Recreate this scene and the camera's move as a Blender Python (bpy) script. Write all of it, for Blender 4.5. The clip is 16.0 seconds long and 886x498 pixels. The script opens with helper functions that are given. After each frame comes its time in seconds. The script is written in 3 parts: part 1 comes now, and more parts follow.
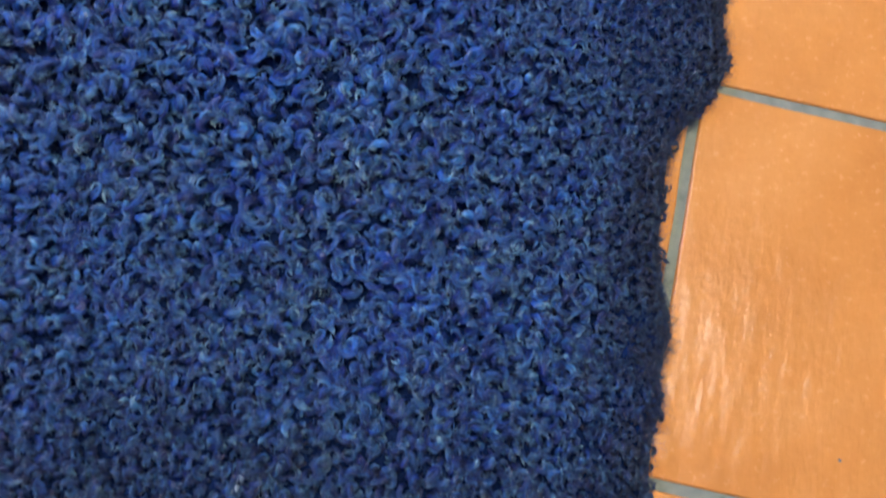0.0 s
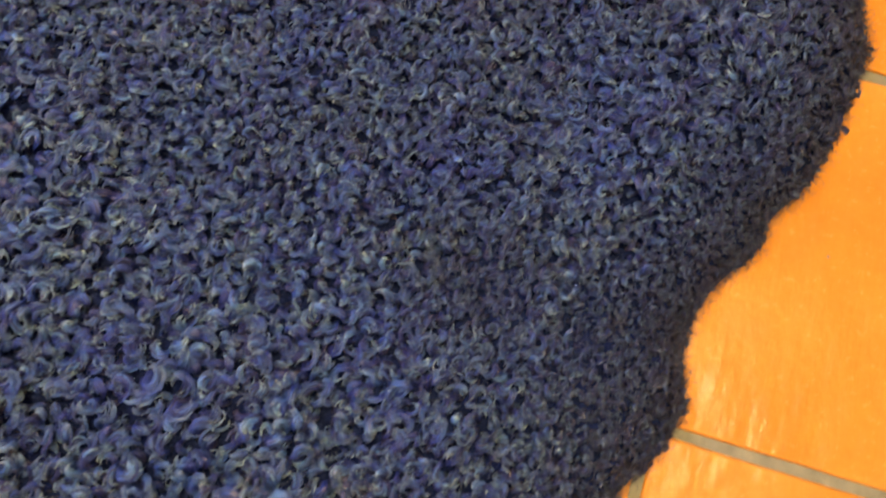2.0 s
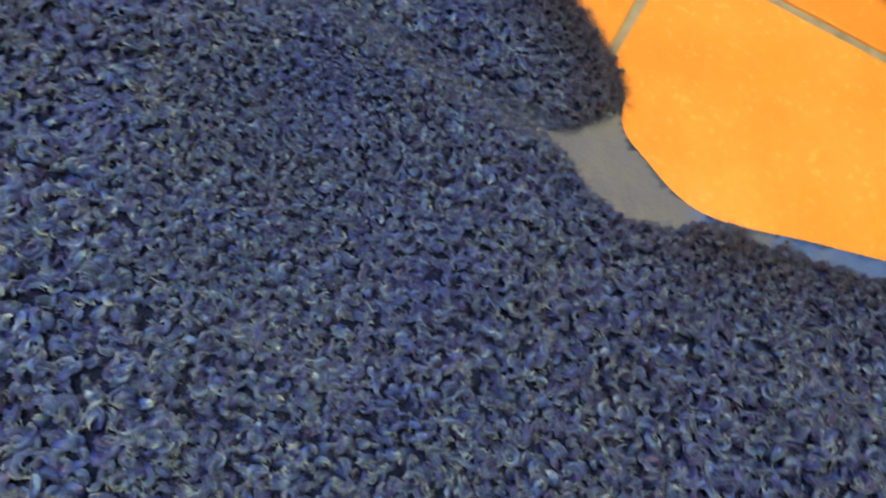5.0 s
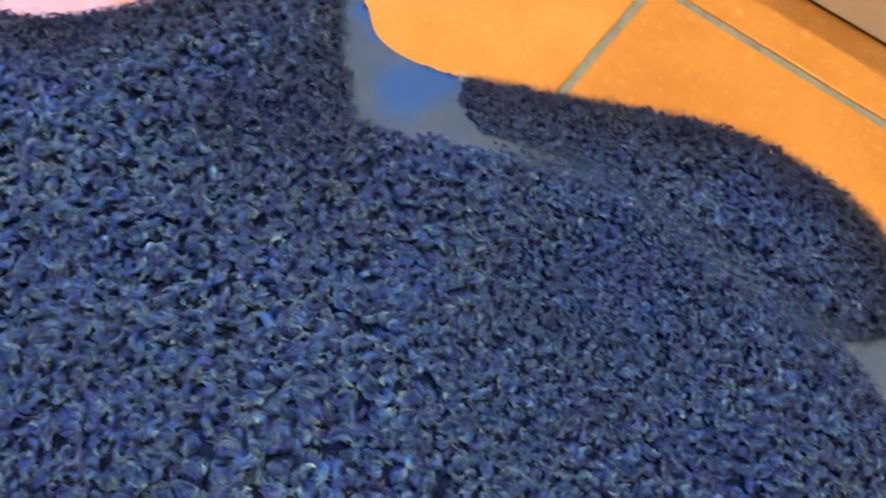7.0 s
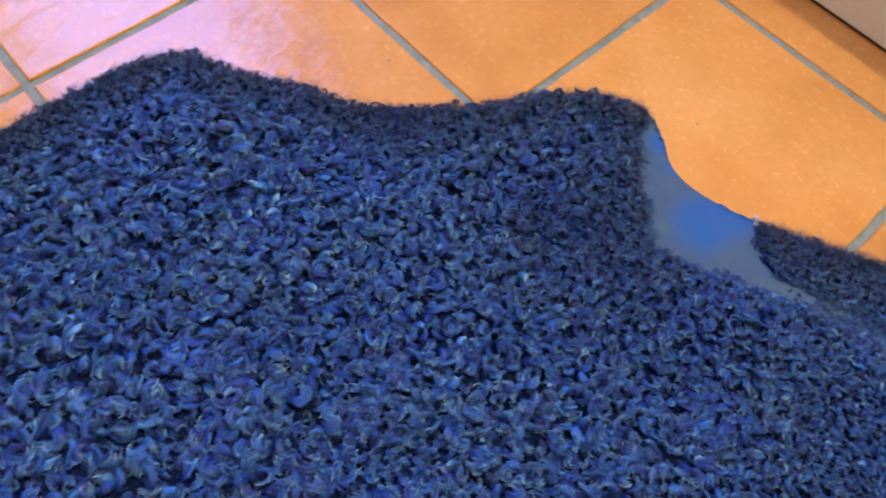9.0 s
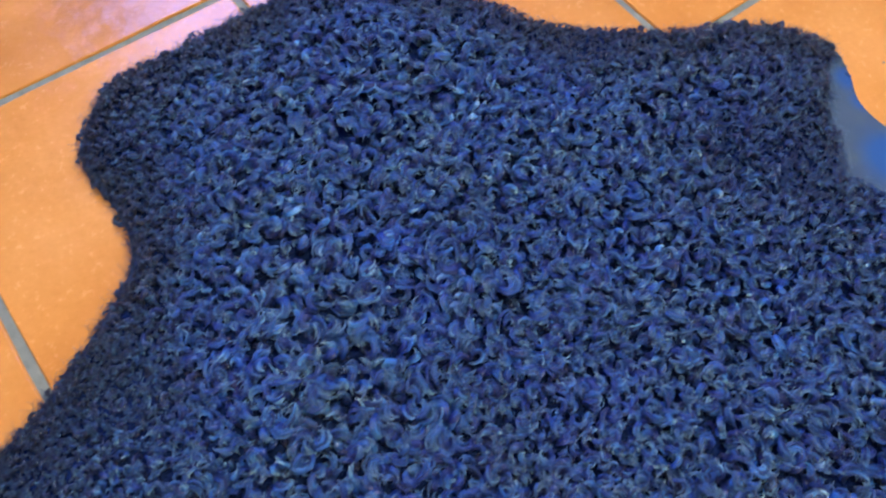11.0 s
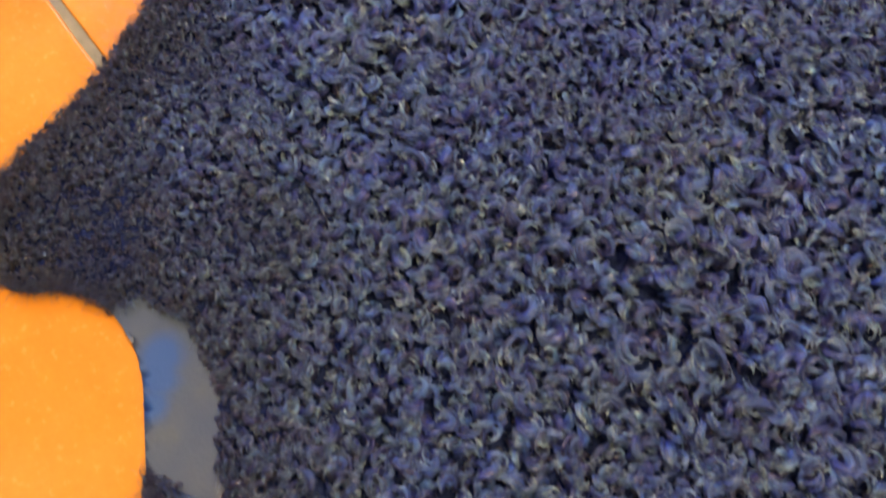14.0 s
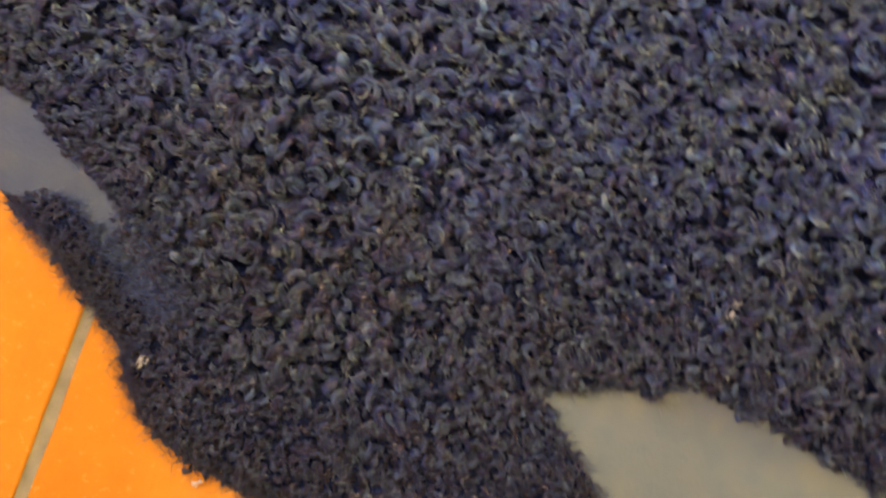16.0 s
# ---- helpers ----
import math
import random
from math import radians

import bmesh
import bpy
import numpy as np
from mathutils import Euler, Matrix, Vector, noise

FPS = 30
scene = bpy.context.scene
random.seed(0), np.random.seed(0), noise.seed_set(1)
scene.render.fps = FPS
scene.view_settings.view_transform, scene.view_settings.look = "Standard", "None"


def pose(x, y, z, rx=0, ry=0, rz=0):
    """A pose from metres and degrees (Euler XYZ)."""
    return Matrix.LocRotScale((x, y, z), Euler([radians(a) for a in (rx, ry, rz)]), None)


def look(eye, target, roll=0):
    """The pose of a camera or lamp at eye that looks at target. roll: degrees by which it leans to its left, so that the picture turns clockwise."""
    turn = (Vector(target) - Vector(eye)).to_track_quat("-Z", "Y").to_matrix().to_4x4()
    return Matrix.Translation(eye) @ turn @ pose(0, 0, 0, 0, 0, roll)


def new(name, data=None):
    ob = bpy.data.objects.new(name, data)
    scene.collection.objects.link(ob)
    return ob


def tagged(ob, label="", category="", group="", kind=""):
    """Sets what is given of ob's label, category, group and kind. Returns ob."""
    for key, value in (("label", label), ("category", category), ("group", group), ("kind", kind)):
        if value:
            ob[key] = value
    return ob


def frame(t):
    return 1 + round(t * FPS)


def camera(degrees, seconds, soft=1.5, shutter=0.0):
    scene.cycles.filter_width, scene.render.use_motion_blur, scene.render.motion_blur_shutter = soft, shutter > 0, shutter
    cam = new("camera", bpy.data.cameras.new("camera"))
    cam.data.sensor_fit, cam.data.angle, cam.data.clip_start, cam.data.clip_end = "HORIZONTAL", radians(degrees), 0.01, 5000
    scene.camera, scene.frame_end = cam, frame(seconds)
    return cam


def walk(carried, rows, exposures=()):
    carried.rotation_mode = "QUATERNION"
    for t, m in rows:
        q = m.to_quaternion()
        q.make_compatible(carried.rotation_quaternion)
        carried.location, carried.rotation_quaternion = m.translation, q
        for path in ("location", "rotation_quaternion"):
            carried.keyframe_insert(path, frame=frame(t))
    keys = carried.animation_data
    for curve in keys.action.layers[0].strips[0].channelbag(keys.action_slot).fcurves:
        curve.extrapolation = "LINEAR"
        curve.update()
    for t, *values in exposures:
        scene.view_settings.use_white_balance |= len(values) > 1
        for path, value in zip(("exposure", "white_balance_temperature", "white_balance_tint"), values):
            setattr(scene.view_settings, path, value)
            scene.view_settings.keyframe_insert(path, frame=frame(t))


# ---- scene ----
# ---- camera ----
T = 0.25  # one floor tile with its joint, metres; X runs along the cabinet, Y towards it
cam = camera(62.6, 16.0, soft=2.0, shutter=0.5)
ROWS = [
    (0.0, -0.1370, -0.2330, 0.4300, 11.48, -2.51, 12.67),
    (0.5, -0.1517, -0.1829, 0.4375, 10.84, -2.55, 11.94),
    (1.0, -0.1597, -0.1375, 0.4411, 11.08, -2.68, 13.19),
    (1.5, -0.1451, -0.0728, 0.4268, 11.27, -2.10, 15.55),
    (2.0, -0.1311, -0.0155, 0.4262, 10.53, -1.33, 16.97),
    (2.5, -0.1210, 0.0314, 0.4241, 10.17, -1.09, 18.11),
    (3.0, -0.1213, 0.0696, 0.4188, 10.83, -1.02, 19.45),
    (3.2, -0.1209, 0.0852, 0.4173, 11.01, -0.92, 19.91),
    (3.5, -0.1312, 0.1024, 0.4174, 11.27, -1.12, 21.15),
    (4.0, -0.1629, 0.1219, 0.4204, 11.70, -1.82, 23.95),
    (4.5, -0.2034, 0.1332, 0.4253, 12.23, -2.52, 27.11),
    (5.0, -0.2467, 0.1374, 0.4309, 12.96, -2.86, 30.30),
    (5.3, -0.2709, 0.1364, 0.4339, 13.64, -2.62, 32.03),
    (5.5, -0.2842, 0.1326, 0.4350, 14.41, -2.24, 32.82),
    (6.0, -0.3214, 0.1159, 0.4335, 17.29, -2.95, 34.28),
    (6.5, -0.3603, 0.1030, 0.4345, 19.24, -2.79, 36.16),
    (7.0, -0.3998, 0.0794, 0.4376, 21.41, -2.36, 38.10),
    (7.5, -0.4359, 0.0600, 0.4400, 23.64, -2.24, 40.46),
    (8.0, -0.4745, 0.0315, 0.4446, 25.41, -2.97, 43.04),
    (8.5, -0.5111, -0.0005, 0.4515, 26.74, -3.14, 45.56),
    (9.0, -0.5344, -0.0284, 0.4503, 27.51, -3.30, 48.04),
    (9.2, -0.5386, -0.0416, 0.4475, 27.90, -3.32, 49.00),
    (9.5, -0.5440, -0.0602, 0.4443, 28.13, -3.20, 50.13),
    (10.0, -0.5511, -0.0896, 0.4403, 27.98, -2.84, 51.49),
    (10.5, -0.5558, -0.1177, 0.4367, 27.38, -2.46, 52.36),
    (11.0, -0.5575, -0.1453, 0.4329, 26.37, -2.19, 52.78),
    (11.3, -0.5564, -0.1618, 0.4300, 25.58, -2.19, 52.79),
    (11.5, -0.5542, -0.1729, 0.4274, 24.93, -2.35, 52.63),
    (12.0, -0.5400, -0.1937, 0.4174, 23.64, -2.11, 52.74),
    (12.5, -0.5206, -0.2062, 0.4132, 22.35, -1.64, 53.69),
    (13.0, -0.5155, -0.2215, 0.4055, 21.45, -1.36, 54.41),
    (13.5, -0.4943, -0.2321, 0.3928, 20.14, -0.79, 53.37),
    (14.0, -0.4557, -0.2468, 0.3862, 19.00, -0.53, 51.48),
    (14.5, -0.4121, -0.2719, 0.3734, 16.60, -0.16, 49.55),
    (15.0, -0.3681, -0.3058, 0.3508, 14.10, 1.21, 40.24),
    (15.5, -0.3442, -0.3244, 0.3415, 10.21, 2.44, 27.28),
    (16.0, -0.3171, -0.3436, 0.3403, 6.95, 3.09, 18.24),
]
EXPOSURES = [(0.0, -0.08, 5050, 8), (1.0, 0.05, 6900, 13), (2.0, 0.15, 10500, 17), (3.2, 0.2, 14000, 17), (5.3, 0.3, 8500, 5), (7.0, 0.15, 7100, 1), (8.0, 0.0, 5950, 4), (9.0, -0.1, 5450, 8), (11.3, 0.0, 5600, 5),
             (12.5, 0.15, 7400, 4), (13.5, 0.25, 9000, 10), (14.5, 0.3, 13000, 20), (16.0, 0.2, 14500, 20)]
walk(cam, [(t, pose(x, y, z, rx, ry, rz)) for t, x, y, z, rx, ry, rz in ROWS], EXPOSURES)

# ---- world and light ----
world = bpy.data.worlds.new("world")
scene.world = world
world.use_nodes = True
sky = world.node_tree.nodes.new("ShaderNodeTexSky")
sky.sky_type, sky.sun_disc, sky.sun_elevation, sky.sun_rotation = "NISHITA", False, radians(8), radians(200)
world.node_tree.links.new(sky.outputs[0], world.node_tree.nodes["Background"].inputs[0])
world.node_tree.nodes["Background"].inputs[1].default_value = 0.1


def lamp(name, kind, energy, colour, m, size=0.1, size_y=0.1):
    data = bpy.data.lights.new(name, kind)
    data.energy, data.color = energy, colour
    if kind == "AREA":
        data.shape, data.size, data.size_y = "RECTANGLE", size, size_y
    else:
        data.shadow_soft_size = size
    ob = new(name, data)
    ob.matrix_world = m
    return ob


WARM = (1.0, 0.76, 0.50)
DAY = (0.22, 0.33, 1.0)
lamp("ceiling_spot_light", "POINT", 128, WARM, pose(-0.35, 0.660, 2.36), 0.010)
lamp("ceiling_lamp_light", "POINT", 32, WARM, pose(0.55, 0.13, 2.30), 0.06)
# unseen fill, added to brighten the cabinet's front
lamp("cabinet_fill_light", "POINT", 14, WARM, pose(-0.70, -1.50, 2.25), 0.10)
lamp("window_daylight", "AREA", 40, DAY, look((-2.42, 0.50, 1.55), (-0.5, 0.2, 0.2)), 0.75, 1.0)


# ---- materials ----
def material(name):
    m = bpy.data.materials.new(name)
    m.use_nodes = True
    t = m.node_tree
    return m, t.nodes, t.links, t.nodes["Principled BSDF"]


def mapped(nodes, links, kind, scale, coord="Object", stretch=(1, 1, 1), **sets):
    co = nodes.new("ShaderNodeTexCoord")
    mp = nodes.new("ShaderNodeMapping")
    mp.inputs["Scale"].default_value = stretch
    tex = nodes.new(kind)
    links.new(co.outputs[coord], mp.inputs["Vector"])
    links.new(mp.outputs[0], tex.inputs["Vector"])
    tex.inputs["Scale"].default_value = scale
    for key, value in sets.items():
        tex.inputs[key].default_value = value
    return tex


def ramp(nodes, links, source, stops):
    r = nodes.new("ShaderNodeValToRGB")
    els = r.color_ramp.elements
    while len(els) < len(stops):
        els.new(0.5)
    for el, (at, col) in zip(els, stops):
        el.position, el.color = at, (*col, 1)
    links.new(source, r.inputs[0])
    return r.outputs[0]


def mixed(nodes, links, factor, a, b, blend="MIX"):
    mx = nodes.new("ShaderNodeMix")
    mx.data_type, mx.blend_type = "RGBA", blend
    for socket, value in ((mx.inputs[0], factor), (mx.inputs[6], a), (mx.inputs[7], b)):
        if isinstance(value, (int, float)):
            socket.default_value = value
        elif isinstance(value, tuple):
            socket.default_value = (*value, 1)
        else:
            links.new(value, socket)
    return mx.outputs[2]


def bumped(nodes, links, bsdf, heights):
    """heights: (socket, strength, distance) from the finest to the broadest."""
    last = None
    for socket, strength, distance in heights:
        b = nodes.new("ShaderNodeBump")
        b.inputs["Strength"].default_value, b.inputs["Distance"].default_value = strength, distance
        links.new(socket, b.inputs["Height"])
        if last:
            links.new(last, b.inputs["Normal"])
        last = b.outputs[0]
    links.new(last, bsdf.inputs["Normal"])


def terracotta():
    m, n, l, p = material("terracotta_tile")
    rnd = n.new("ShaderNodeObjectInfo")
    geo = n.new("ShaderNodeTexCoord")
    shift = n.new("ShaderNodeVectorMath")
    shift.operation = "MULTIPLY_ADD"
    shift.inputs[1].default_value = (1, 1, 1)
    l.new(geo.outputs["Object"], shift.inputs[0])
    spread = n.new("ShaderNodeVectorMath")
    spread.operation = "SCALE"
    spread.inputs[0].default_value = (13.0, 7.0, 3.0)
    l.new(rnd.outputs["Random"], spread.inputs["Scale"])
    l.new(spread.outputs[0], shift.inputs[2])

    def tex(scale, detail, rough=0.55):
        t = n.new("ShaderNodeTexNoise")
        t.inputs["Scale"].default_value, t.inputs["Detail"].default_value, t.inputs["Roughness"].default_value = scale, detail, rough
        l.new(shift.outputs[0], t.inputs["Vector"])
        return t.outputs[0]
    broad, grain, fine, wave = tex(9, 3), tex(170, 5, 0.7), tex(600, 2), tex(34, 3, 0.5)
    strokes = mapped(n, l, "ShaderNodeTexNoise", 75, stretch=(1.0, 0.38, 1.0), Detail=3)
    base = ramp(n, l, broad, [(0.3, (0.58, 0.26, 0.055)), (0.5, (0.68, 0.325, 0.075)), (0.72, (0.74, 0.38, 0.105))])
    speck = ramp(n, l, grain, [(0.25, (0.88, 0.83, 0.78)), (0.75, (1.06, 1.08, 1.10))])
    col = mixed(n, l, 0.5, base, speck, "MULTIPLY")
    dots = ramp(n, l, fine, [(0.25, (0.70, 0.62, 0.56)), (0.38, (1, 1, 1))])
    col = mixed(n, l, 0.25, col, dots, "MULTIPLY")
    tone = ramp(n, l, rnd.outputs["Random"], [(0, (0.90, 0.88, 0.86)), (1, (1, 1, 1))])
    col = mixed(n, l, 1.0, col, tone, "MULTIPLY")
    l.new(col, p.inputs["Base Color"])
    l.new(ramp(n, l, grain, [(0.3, (0.18,) * 3), (0.7, (0.30,) * 3)]), p.inputs["Roughness"])
    p.inputs["Specular IOR Level"].default_value = 0.5
    bumped(n, l, p, [(grain, 0.08, 0.0010), (strokes.outputs[0], 0.38, 0.0028), (wave, 0.25, 0.0035)])
    return m


def grout():
    m, n, l, p = material("grey_grout")
    a = mapped(n, l, "ShaderNodeTexNoise", 95, Detail=4)
    b = mapped(n, l, "ShaderNodeTexNoise", 700, Detail=2)
    col = ramp(n, l, a.outputs[0], [(0.28, (0.15, 0.19, 0.17)), (0.45, (0.21, 0.255, 0.225)), (0.6, (0.235, 0.285, 0.25)), (0.8, (0.29, 0.33, 0.285))])
    l.new(col, p.inputs["Base Color"])
    p.inputs["Roughness"].default_value = 0.85
    bumped(n, l, p, [(b.outputs[0], 0.5, 0.0006), (a.outputs[0], 0.4, 0.002)])
    return m


def wool():
    m, n, l, p = material("blue_curly_wool")
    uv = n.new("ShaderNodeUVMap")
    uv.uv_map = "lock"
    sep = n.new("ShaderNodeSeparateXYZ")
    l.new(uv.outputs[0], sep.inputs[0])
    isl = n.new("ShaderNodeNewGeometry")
    # dark roots put the shade between curls into the colour, pale tips the highlights
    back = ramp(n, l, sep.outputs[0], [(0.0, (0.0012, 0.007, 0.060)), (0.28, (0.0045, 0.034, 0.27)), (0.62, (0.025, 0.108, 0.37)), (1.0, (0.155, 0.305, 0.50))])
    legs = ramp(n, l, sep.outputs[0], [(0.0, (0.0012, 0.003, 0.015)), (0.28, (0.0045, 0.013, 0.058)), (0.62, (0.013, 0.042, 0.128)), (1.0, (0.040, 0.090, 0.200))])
    # this value also carries the shade painted into the flat places
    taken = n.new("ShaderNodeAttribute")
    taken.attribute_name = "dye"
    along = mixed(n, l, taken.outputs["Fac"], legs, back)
    # the brightest islands paint glints onto single strands
    tint = ramp(n, l, isl.outputs["Random Per Island"], [(0.0, (0.40, 0.44, 0.60)), (0.35, (0.85, 0.87, 0.9)), (0.70, (1.15, 1.10, 1.0)), (0.88, (1.6, 1.55, 1.25)), (1.0, (2.9, 2.4, 1.7))])
    col = mixed(n, l, 1.0, along, tint, "MULTIPLY")
    patch = mapped(n, l, "ShaderNodeTexNoise", 16, Detail=3)
    dye = ramp(n, l, patch.outputs[0], [(0.36, (1.08, 1.03, 0.93)), (0.52, (0.97, 1.0, 1.0)), (0.70, (0.78, 0.90, 1.18))])
    col = mixed(n, l, 1.0, col, dye, "MULTIPLY")
    mp = n.new("ShaderNodeVectorMath")  # long fibres, laid differently in each lock
    mp.operation = "MULTIPLY_ADD"
    mp.inputs[1].default_value = (1.1, 4.2, 1)
    apart = n.new("ShaderNodeVectorMath")
    apart.operation = "SCALE"
    apart.inputs[0].default_value = (31.0, 17.0, 5.0)
    l.new(isl.outputs["Random Per Island"], apart.inputs["Scale"])
    l.new(uv.outputs[0], mp.inputs[0])
    l.new(apart.outputs[0], mp.inputs[2])
    fibre = n.new("ShaderNodeTexNoise")
    fibre.inputs["Scale"].default_value, fibre.inputs["Detail"].default_value = 3.0, 3
    l.new(mp.outputs[0], fibre.inputs["Vector"])
    strands = ramp(n, l, fibre.outputs[0], [(0.3, (0.32,) * 3), (0.5, (0.95,) * 3), (0.70, (1.9,) * 3)])
    col = mixed(n, l, 1.0, col, strands, "MULTIPLY")
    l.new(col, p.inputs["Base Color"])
    p.inputs["Roughness"].default_value = 0.30
    p.inputs["Specular IOR Level"].default_value = 0.65
    round_ = n.new("ShaderNodeMath")
    round_.operation = "PINGPONG"
    round_.inputs[1].default_value = 0.5
    l.new(sep.outputs[1], round_.inputs[0])
    bumped(n, l, p, [(fibre.outputs[0], 0.9, 0.0011), (round_.outputs[0], 0.8, 0.0009)])
    return m


def underwool():
    m, n, l, p = material("gap_shaded_underwool")
    a = mapped(n, l, "ShaderNodeTexNoise", 130, Detail=4)
    b = mapped(n, l, "ShaderNodeTexNoise", 600, Detail=3)
    # blue darkened to paint in the deep shade of the gaps between curls
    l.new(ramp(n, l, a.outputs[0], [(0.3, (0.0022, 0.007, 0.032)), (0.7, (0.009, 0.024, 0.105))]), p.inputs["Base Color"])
    p.inputs["Roughness"].default_value = 0.9
    p.inputs["Specular IOR Level"].default_value = 0.08
    bumped(n, l, p, [(b.outputs[0], 0.8, 0.002), (a.outputs[0], 0.8, 0.004)])
    return m


def leather():
    m, n, l, p = material("dyed_bare_hide")
    a = mapped(n, l, "ShaderNodeTexNoise", 22, stretch=(1.3, 0.8, 1), Detail=5, Roughness=0.6)
    b = mapped(n, l, "ShaderNodeTexNoise", 55, Detail=4)
    c = mapped(n, l, "ShaderNodeTexNoise", 500, Detail=3)
    pale = ramp(n, l, b.outputs[0], [(0.3, (0.034, 0.082, 0.175)), (0.55, (0.043, 0.092, 0.175)), (0.75, (0.058, 0.106, 0.162))])
    where = n.new("ShaderNodeTexCoord")
    split = n.new("ShaderNodeSeparateXYZ")
    l.new(where.outputs["Object"], split.inputs[0])
    rump = n.new("ShaderNodeMapRange")  # the rump's patch stayed undyed
    rump.inputs["From Min"].default_value, rump.inputs["From Max"].default_value = -1.45 * T, -1.33 * T
    l.new(split.outputs[1], rump.inputs["Value"])
    east = n.new("ShaderNodeMapRange")
    east.inputs["From Min"].default_value, east.inputs["From Max"].default_value = -1.55 * T, -1.75 * T
    l.new(split.outputs[0], east.inputs["Value"])
    took = n.new("ShaderNodeMath")
    took.operation = "MAXIMUM"
    l.new(rump.outputs[0], took.inputs[0])
    l.new(east.outputs[0], took.inputs[1])
    stain = n.new("ShaderNodeAttribute")
    stain.attribute_name = "stain"
    uneven = n.new("ShaderNodeMath")  # dye that soaked in unevenly
    uneven.operation = "MULTIPLY_ADD"
    uneven.inputs[1].default_value = 0.7
    l.new(a.outputs[0], uneven.inputs[0])
    l.new(stain.outputs["Fac"], uneven.inputs[2])
    f2 = ramp(n, l, uneven.outputs[0], [(0.45, (0, 0, 0)), (1.05, (1, 1, 1))])
    pale = mixed(n, l, took.outputs[0], mixed(n, l, 1.0, pale, (2.2, 2.0, 1.55), "MULTIPLY"), pale)
    col = mixed(n, l, f2, pale, (0.008, 0.085, 0.33))
    nap = n.new("ShaderNodeAttribute")
    nap.attribute_name = "nap"
    comb = mapped(n, l, "ShaderNodeTexNoise", 420, stretch=(0.22, 1, 1), Detail=3)
    ragged = n.new("ShaderNodeMath")  # dyed stubble thickens towards the wool
    ragged.operation = "MULTIPLY_ADD"
    ragged.inputs[1].default_value = 0.30
    l.new(comb.outputs[0], ragged.inputs[0])
    l.new(nap.outputs["Fac"], ragged.inputs[2])
    stubble = ramp(n, l, ragged.outputs[0], [(0.28, (0, 0, 0)), (0.85, (1, 1, 1))])
    col = mixed(n, l, stubble, col, (0.020, 0.050, 0.145))
    l.new(col, p.inputs["Base Color"])
    p.inputs["Roughness"].default_value = 0.5
    bumped(n, l, p, [(comb.outputs[0], 0.06, 0.0006), (c.outputs[0], 0.3, 0.0005), (b.outputs[0], 0.3, 0.002)])
    return m


def paint(name, colour, rough=0.5, bump=0.1):
    m, n, l, p = material(name)
    a = mapped(n, l, "ShaderNodeTexNoise", 4, Detail=5)
    b = mapped(n, l, "ShaderNodeTexNoise", 260, Detail=3)
    lo, hi = tuple(v * 0.92 for v in colour), tuple(min(1, v * 1.05) for v in colour)
    l.new(ramp(n, l, a.outputs[0], [(0.3, lo), (0.7, hi)]), p.inputs["Base Color"])
    p.inputs["Roughness"].default_value = rough
    bumped(n, l, p, [(b.outputs[0], bump, 0.0008)])
    return m


TILE, GROUT, WOOL, UNDER, HIDE = terracotta(), grout(), wool(), underwool(), leather()
WALL = paint("cream_wall_paint", (0.50, 0.47, 0.41), 0.8, 0.3)
LACQUER = paint("grey_white_lacquer", (0.80, 0.83, 0.77), 0.35, 0.05)
# dark brown that paints the shade in the gap under the cabinet
GAP_SHADE = paint("cabinet_gap_shade", (0.06, 0.045, 0.03), 0.7)
GLOW = bpy.data.materials.new("lamp_glow")
GLOW.use_nodes = True
GLOW.node_tree.nodes["Principled BSDF"].inputs["Emission Color"].default_value = (1.0, 0.75, 0.45, 1)
GLOW.node_tree.nodes["Principled BSDF"].inputs["Emission Strength"].default_value = 3.0


def link(name, bm, mat, parent=None, label="", smooth=False):
    me = bpy.data.meshes.new(name)
    bm.to_mesh(me)
    bm.free()
    me.materials.append(mat)
    if smooth:
        me.shade_smooth()
    ob = new(name, me)
    if parent:
        ob.parent = parent
    return tagged(ob, label)


def box(bm, x0, x1, y0, y1, z0, z1, bevel=0.0):
    r = bmesh.ops.create_cube(bm, size=1, matrix=Matrix.LocRotScale(((x0 + x1) / 2, (y0 + y1) / 2, (z0 + z1) / 2), None, (x1 - x0, y1 - y0, z1 - z0)))
    if bevel:
        edges = list({e for v in r["verts"] for e in v.link_edges})
        bmesh.ops.bevel(bm, geom=edges, offset=bevel, segments=2, profile=0.5, affect="EDGES")
    return bm


# ---- the room ----
X0, X1, Y0, Y1, HIGH = -2.5, 2.0, -2.4, 1.2, 2.45
floor = link("floor", box(bmesh.new(), X0, X1, Y0, Y1, -0.06, -0.0022), GROUT)
tagged(floor, "square orange terracotta floor tiles with grey grout joints", "floor", kind="structure")
ceiling = link("ceiling", box(bmesh.new(), X0, X1, Y0, Y1, HIGH, HIGH + 0.1), WALL)
tagged(ceiling, "plain cream painted ceiling", "ceiling", kind="structure")
for name, b in (("wall_north", (X0, X1, Y1, Y1 + 0.12)), ("wall_south", (X0, X1, Y0 - 0.12, Y0)), ("wall_east", (X1, X1 + 0.12, Y0, Y1))):
    tagged(link(name, box(bmesh.new(), *b, -0.06, HIGH + 0.1), WALL), "plain cream painted wall", "wall", kind="structure")
bm = bmesh.new()
WY0, WY1, WZ0, WZ1 = 0.05, 0.95, 0.90, 2.15
for y0, y1, z0, z1 in ((Y0, WY0, -0.06, HIGH + 0.1), (WY1, Y1, -0.06, HIGH + 0.1), (WY0, WY1, -0.06, WZ0), (WY0, WY1, WZ1, HIGH + 0.1)):
    box(bm, X0 - 0.12, X0, y0, y1, z0, z1)
